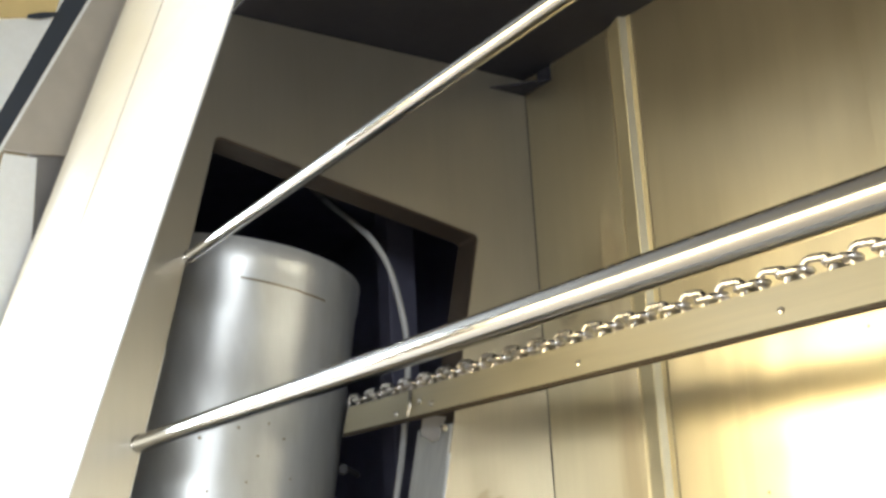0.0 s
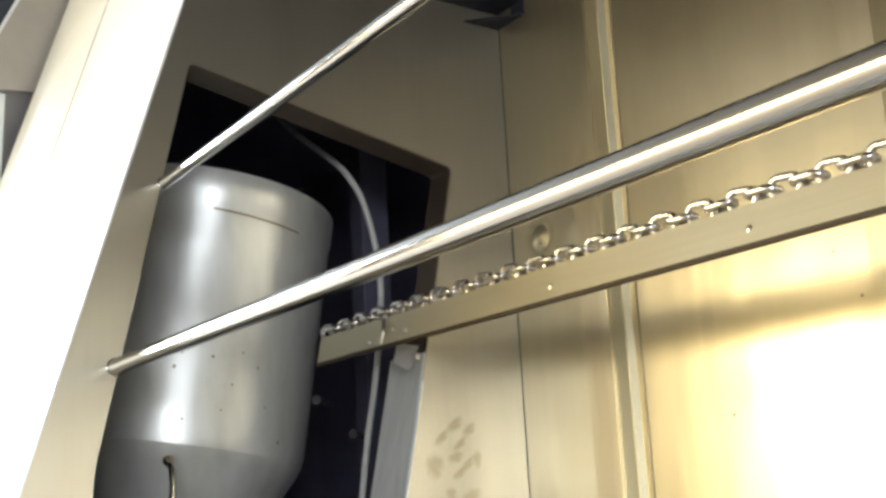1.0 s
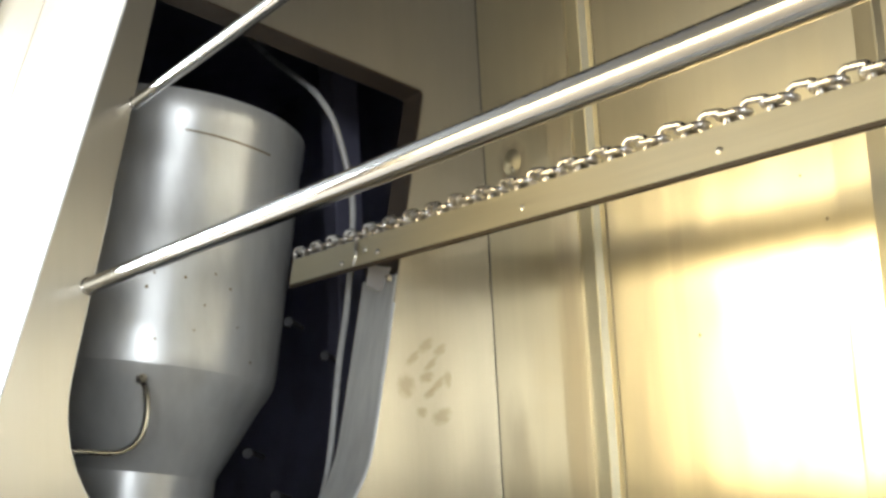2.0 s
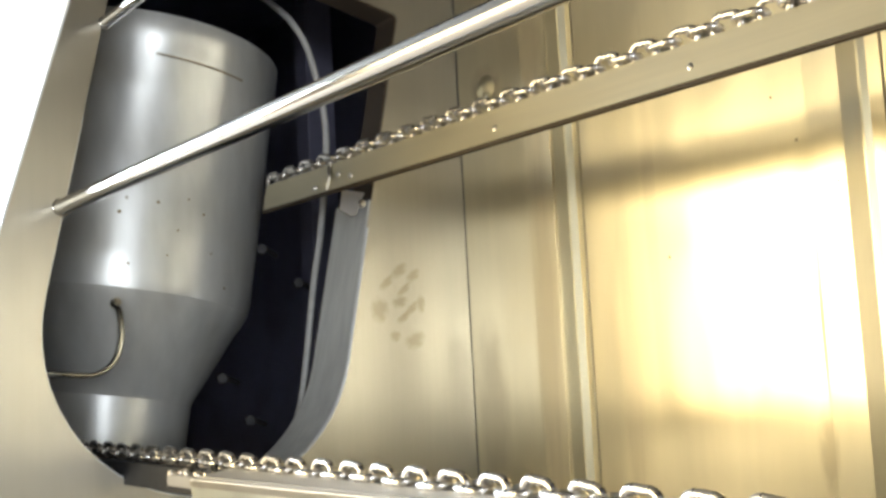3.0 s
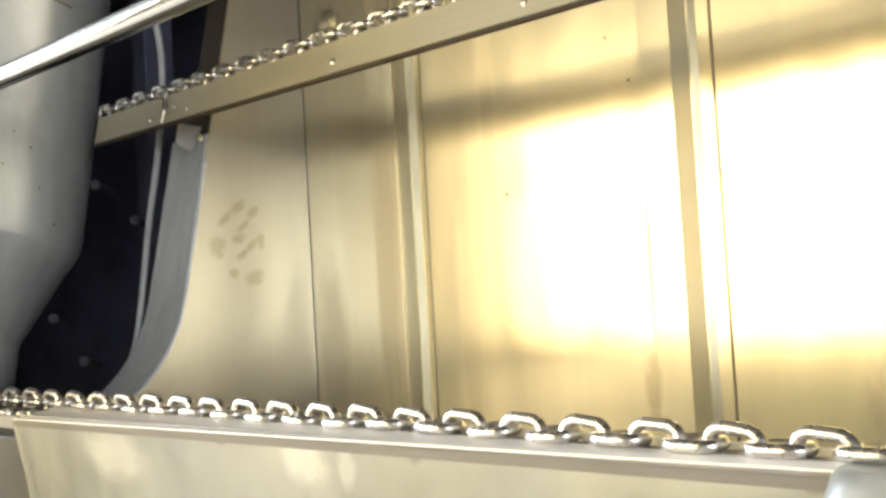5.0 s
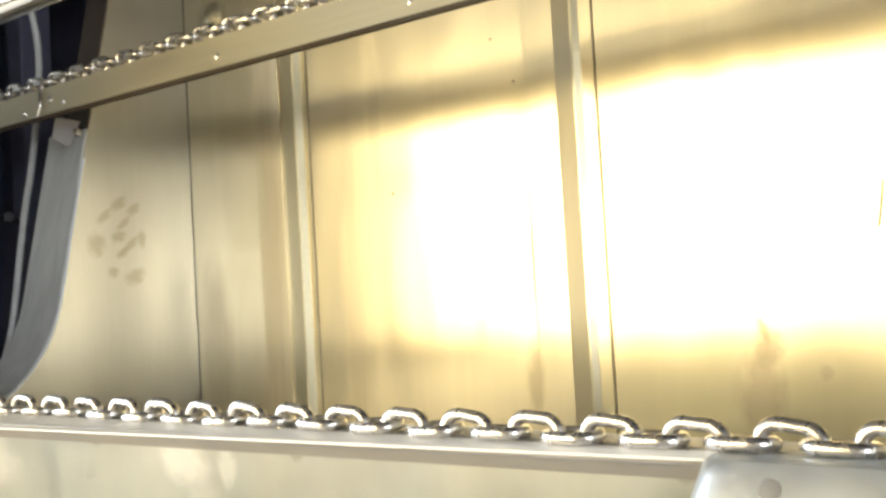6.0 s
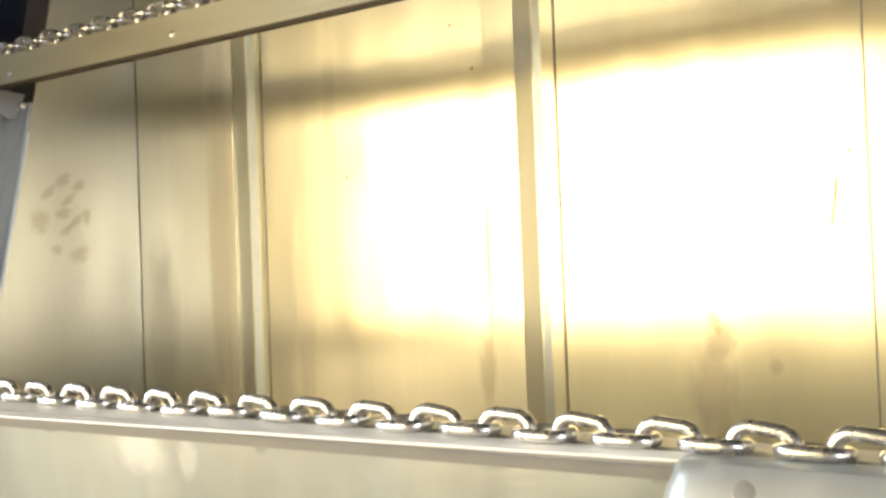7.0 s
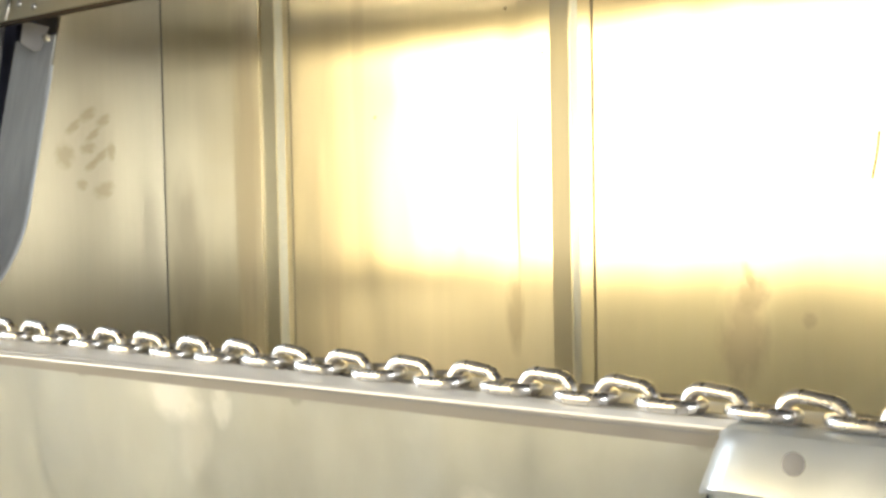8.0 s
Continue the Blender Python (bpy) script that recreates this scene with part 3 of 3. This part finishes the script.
# a dark sheet added behind the gap supplies the joint's shade
bm = bmesh.new()
prism(bm, [(0.722, 0.999), (0.725, 0.999), (0.770, 0.60), (0.767, 0.60)], 0, -0.42, -0.300)
part("joint_backing", climb(bm), SHADE_STEEL, flap, "dark sheet put in for the shade of the open joint beside the flap")
bm = bmesh.new()
lathe(bm, [(0.0, 0.0005), (0.005, 0.0004), (0.008, 0.0)], (-0.272, 0.6858, 0.989), (0, -0.95, 0.3), 14)
part("spot_weld", climb(bm), SHADE_PAINT, flap, "dull oval spot weld", smooth=True)

# ---------------------------------------------------------------- vessel in the chamber
AX = Vector((0, math.sin(radians(9)), math.cos(radians(9))))
BASE = Vector((-2.42, 0.850, 0.995))
vessel = thing("vessel", "dull stainless steel vessel with a cone and neck, stained by water", "vessel", BASE)
bm = bmesh.new()
lathe(bm, [(0.0, 0.934), (0.292, 0.932), (0.2955, 0.931), (0.296, 0.928), (0.296, 0.872), (0.293, 0.866), (0.2925, 0.62), (0.292, 0.36), (0.288, 0.335)], BASE, AX, 128)
part("shell", bm, STEEL_TANK, vessel, smooth=True)
bm = bmesh.new()
lathe(bm, [(0.288, 0.335), (0.278, 0.312), (0.262, 0.285), (0.205, 0.165), (0.190, 0.135), (0.184, 0.120)], BASE, AX, 128)
part("cone", bm, STEEL_TANK, vessel, smooth=True)
bm = bmesh.new()
lathe(bm, [(0.184, 0.120), (0.183, 0.014), (0.190, 0.010), (0.192, 0.002), (0.186, -0.004), (0.0, -0.004)], BASE, AX, 128)
part("neck", bm, STEEL_TANK, vessel, smooth=True)
bm = bmesh.new()
side_w = AX.cross(Vector((1, 0, 0))).normalized()
arc = [BASE + AX * (0.838 + 0.0015 * math.sin(3 * a)) + 0.2930 * (math.cos(a) * Vector((1, 0, 0)) - math.sin(a) * side_w) for a in [radians(-22 + 41 * i / 20) for i in range(21)]]
tube(bm, arc, 0.0022, 6)
part("rim_seam", bm, GRIME, vessel, "dark crack of a seam under the rim", smooth=True)
rnd = random.Random(11)
for i in range(10):
    a, hgt = radians(rnd.uniform(-30, 32)), rnd.choice((rnd.uniform(0.36, 0.62), rnd.uniform(0.40, 0.55)))
    r_dir = math.cos(a) * Vector((1, 0, 0)) - math.sin(a) * side_w
    bm = bmesh.new()
    s0 = rnd.uniform(0.0012, 0.0032)
    lathe(bm, [(0.0, 0.0006), (s0, 0.0005), (s0 * 1.3, 0.0)], BASE + AX * hgt + 0.2922 * r_dir, r_dir, 7)
    part("rust_fleck", bm, GRIME, vessel, "dark fleck")
bm = bmesh.new()
tube(bm, smooth_path([(-2.118, 0.776, 1.305), (-2.098, 0.778, 1.285), (-2.092, 0.777, 1.235), (-2.092, 0.762, 1.190), (-2.092, 0.722, 1.166), (-2.095, 0.640, 1.172), (-2.11, 0.56, 1.178)]), 0.0062, 12)
part("drain_tube", bm, CHROME, vessel, "thin bent bright steel tube", smooth=True)
bm = bmesh.new()
lathe(bm, [(0.0, 0.012), (0.008, 0.012), (0.010, 0.004), (0.010, -0.004)], (-2.116, 0.776, 1.306), (1, 0, 0.2), 14)
part("tube_boss", bm, BOLT_STEEL, vessel, smooth=True)
bm = bmesh.new()
tube(bm, smooth_path([(-2.18, 0.640, 1.34), (-2.13, 0.630, 1.31), (-2.12, 0.622, 1.27), (-2.12, 0.600, 1.22)]), 0.0062, 12)
part("drain_tube", bm, CHROME, vessel, "thin bent bright steel tube", smooth=True)

hose = thing("hose", "thin grey hose hanging behind the passage lip", "hose", (-2.06, 1.2, 0.6))
bm = bmesh.new()
tube(bm, smooth_path([(-2.46, 1.20, 2.20), (-2.32, 1.19, 2.10), (-2.16, 1.175, 2.00), (-2.08, 1.180, 1.935), (-2.06, 1.212, 1.860), (-2.06, 1.245, 1.722), (-2.06, 1.243, 1.60),
                      (-2.06, 1.222, 1.45), (-2.06, 1.200, 1.34), (-2.06, 1.165, 1.12), (-2.06, 1.13, 0.98), (-2.06, 1.10, 0.70), (-2.06, 1.09, 0.557)]), 0.0075, 12)
part("pipe", bm, HOSE_MAT, hose, smooth=True)

bracket = thing("rail_bracket", "small folded steel bracket bolted under the side rail", "bracket", (XE, 1.19, 1.48))
bm = bmesh.new()
prism(bm, [(1.150, 1.474), (1.178, 1.461), (1.190, 1.466), (1.212, 1.512), (1.158, 1.516)], 0, XE + 0.0005, XE + 0.0035)
part("tab", bm, WELD_GREY, bracket)
bm = bmesh.new()
bolt(bm, (XE + 0.0035, 1.203, 1.489), (1, 0, 0), 0.0085, 0.008)
part("bolt", bm, BOLT_STEEL, bracket, smooth=True)

# fittings on the chamber's back, coloured near-black to look faint in the gloom
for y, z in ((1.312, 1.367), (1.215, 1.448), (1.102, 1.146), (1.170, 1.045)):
    ob = thing("pipe_fitting", "small steel fitting coloured near-black for the gloom of the chamber", "fitting", (-2.32, y, z), "chamber fittings")
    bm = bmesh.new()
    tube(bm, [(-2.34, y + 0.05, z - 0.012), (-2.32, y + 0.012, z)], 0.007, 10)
    part("stem", bm, DIM_STEEL, ob, smooth=True)
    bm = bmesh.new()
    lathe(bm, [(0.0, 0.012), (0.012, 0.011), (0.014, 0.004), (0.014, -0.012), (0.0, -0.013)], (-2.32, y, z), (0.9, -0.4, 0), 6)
    part("nut", bm, DIM_STEEL, ob)
frame_post = thing("chamber_post", "steel post behind the hose, coloured dark like the unlit chamber", "post", (-2.3, 1.40, 0.556))
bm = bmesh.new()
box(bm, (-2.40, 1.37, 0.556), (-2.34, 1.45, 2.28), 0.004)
part("upright", bm, SHADE_STEEL, frame_post)

# ---------------------------------------------------------------- neighbouring hood, outside
HX = -3.45


def hood_y(z):
    return 0.638 + 0.438 * (z - 2.568)


hood = thing("machine_hood", "leaning steel hood section with a dark rubber seal and bright trim", "hood", (HX, 0.6, 0.0), kind="structure")
bm = bmesh.new()
prism(bm, [(hood_y(2.54), 2.54), (0.73, 2.54), (front_y(2.55) + 0.01, 2.55), (front_y(3.4) + 0.05, 3.4), (hood_y(3.4), 3.4)], 0, HX - 0.01, HX)
part("side_plate", bm, GREY_PAINT, hood)
bm = bmesh.new()
prism(bm, [(0.60, 0.2), (0.72, 0.2), (0.735, 2.527), (0.635, 2.527), (0.60, 2.3)], 0, HX - 0.012, HX - 0.002)
part("lower_plate", bm, STEEL_CLAD, hood, "bright steel lower plate")
bm = bmesh.new()
prism(bm, [(hood_y(2.5) - 0.008, 2.5), (hood_y(2.5) + 0.004, 2.5), (hood_y(3.4) + 0.004, 3.4), (hood_y(3.4) - 0.008, 3.4)], 0, HX - 0.012, HX + 0.006)
part("bright_trim", bm, STEEL_CLAD, hood, "thin bright trim strip")
bm = bmesh.new()
prism(bm, [(hood_y(2.5) - 0.060, 2.5), (hood_y(2.5) - 0.009, 2.5), (hood_y(3.4) - 0.009, 3.4), (hood_y(3.4) - 0.085, 3.4)], 0, HX - 0.014, HX - 0.002)
part("rubber_seal", bm, NAVY_RUBBER, hood, "dark blue-black rubber seal")
bm = bmesh.new()
prism(bm, [(hood_y(1.9) - 0.045, 1.9), (hood_y(2.5) - 0.062, 2.5), (hood_y(3.4) - 0.087, 3.4), (hood_y(3.4) - 0.36, 3.4), (hood_y(1.9) - 0.36, 1.9)], 0, HX - 0.02, HX)
part("front_flange", bm, STEEL_CLAD, hood, "pale bright front flange")

# an added darker grey plate stands in for shade behind the side plate
bm = bmesh.new()
prism(bm, [(0.66, 1.6), (1.15, 1.6), (1.15, 3.4), (0.80, 3.4), (0.715, 2.55)], 0, HX - 0.034, HX - 0.026)
part("inner_return", bm, SHADE_PAINT, hood, "inner return plate added in dark grey for the shade beside the cladding")
bm = bmesh.new()
prism(bm, [(0.52, 2.955), (0.60, 2.985), (0.70, 3.012), (0.765, 3.035), (0.80, 3.20), (0.52, 3.20)], 0, HX + 0.001, HX + 0.012)
part("tan_cover", bm, TAN_COVER, hood, "tan cover at the top of the flange")
# a dark strip along the cover's lower edge
bm = bmesh.new()
prism(bm, [(0.675, 3.000), (0.72, 3.006), (0.770, 3.028), (0.768, 3.042), (0.72, 3.030), (0.68, 3.012)], 0, HX + 0.0125, HX + 0.018)
part("dark_strip", bm, NAVY_RUBBER, hood, "dark strip on the cover")

# ---------------------------------------------------------------- marks and wear on the sheets
def stroke(name, points, r, mat, label, category, group=""):
    """A thin raised pen stroke or scratch along points."""
    bm = bmesh.new()
    tube(bm, smooth_path(points, 5), r, 6)
    return lone(name, bm, mat, label, category, group, smooth=True)


def fleck(bm, at, axis, r):
    lathe(bm, [(0.0, 0.0009), (r * 0.8, 0.0008), (r, 0.0)], at, axis, 10)


for x, z, r in ((-1.293, 1.320, 0.0034), (-1.019, 1.481, 0.0032), (-0.875, 1.161, 0.0028), (-0.41, 1.285, 0.0026), (-0.94, 1.40, 0.002), (-1.06, 1.56, 0.0026), (-0.86, 1.31, 0.002)):
    bm = bmesh.new()
    lie = 0.017 * (x + 1.478) / 0.488 if -1.478 < x < -0.99 else (-0.004 if -0.88 < x < -0.85 else 0.0)
    fleck(bm, (x, YW + lie, z), (0, -1, 0), r)
    lone("dark_speck", bm, GRIME, "small dark speck on the steel back wall", "mark", "specks on the back wall")
stroke("scratch", [(-0.428, YW, 1.248), (-0.431, YW, 1.220), (-0.437, YW, 1.186)], 0.0016, GRIME, "thin dark scratch on the steel back wall", "scratch")

dent = thing("wall_boss", "small stained pressed boss on the back wall", "boss", (-1.765, YW, 1.735))
bm = bmesh.new()
lathe(bm, [(0.0, 0.010), (0.012, 0.009), (0.022, 0.004), (0.030, 0.0)], (-1.768, YW, 1.742), (0, -1, 0), 20)
part("cap", bm, STEEL_BAR, dent, smooth=True)
bm = bmesh.new()
lathe(bm, [(0.0, 0.005), (0.006, 0.004), (0.008, 0.0)], (-1.762, YW - 0.006, 1.722), (0, -1, 0), 12)
part("screw", bm, STEEL_BAR, dent, smooth=True)


gusset = thing("corner_gusset", "small dark folded gusset in the upper corner of the tunnel", "bracket", (XE, YW, 2.24))
bm = bmesh.new()
prism(bm, [(XE + 0.001, YW - 0.10), (XE + 0.001, YW - 0.001), (XE + 0.10, YW - 0.001)], 2, 2.262, 2.266)
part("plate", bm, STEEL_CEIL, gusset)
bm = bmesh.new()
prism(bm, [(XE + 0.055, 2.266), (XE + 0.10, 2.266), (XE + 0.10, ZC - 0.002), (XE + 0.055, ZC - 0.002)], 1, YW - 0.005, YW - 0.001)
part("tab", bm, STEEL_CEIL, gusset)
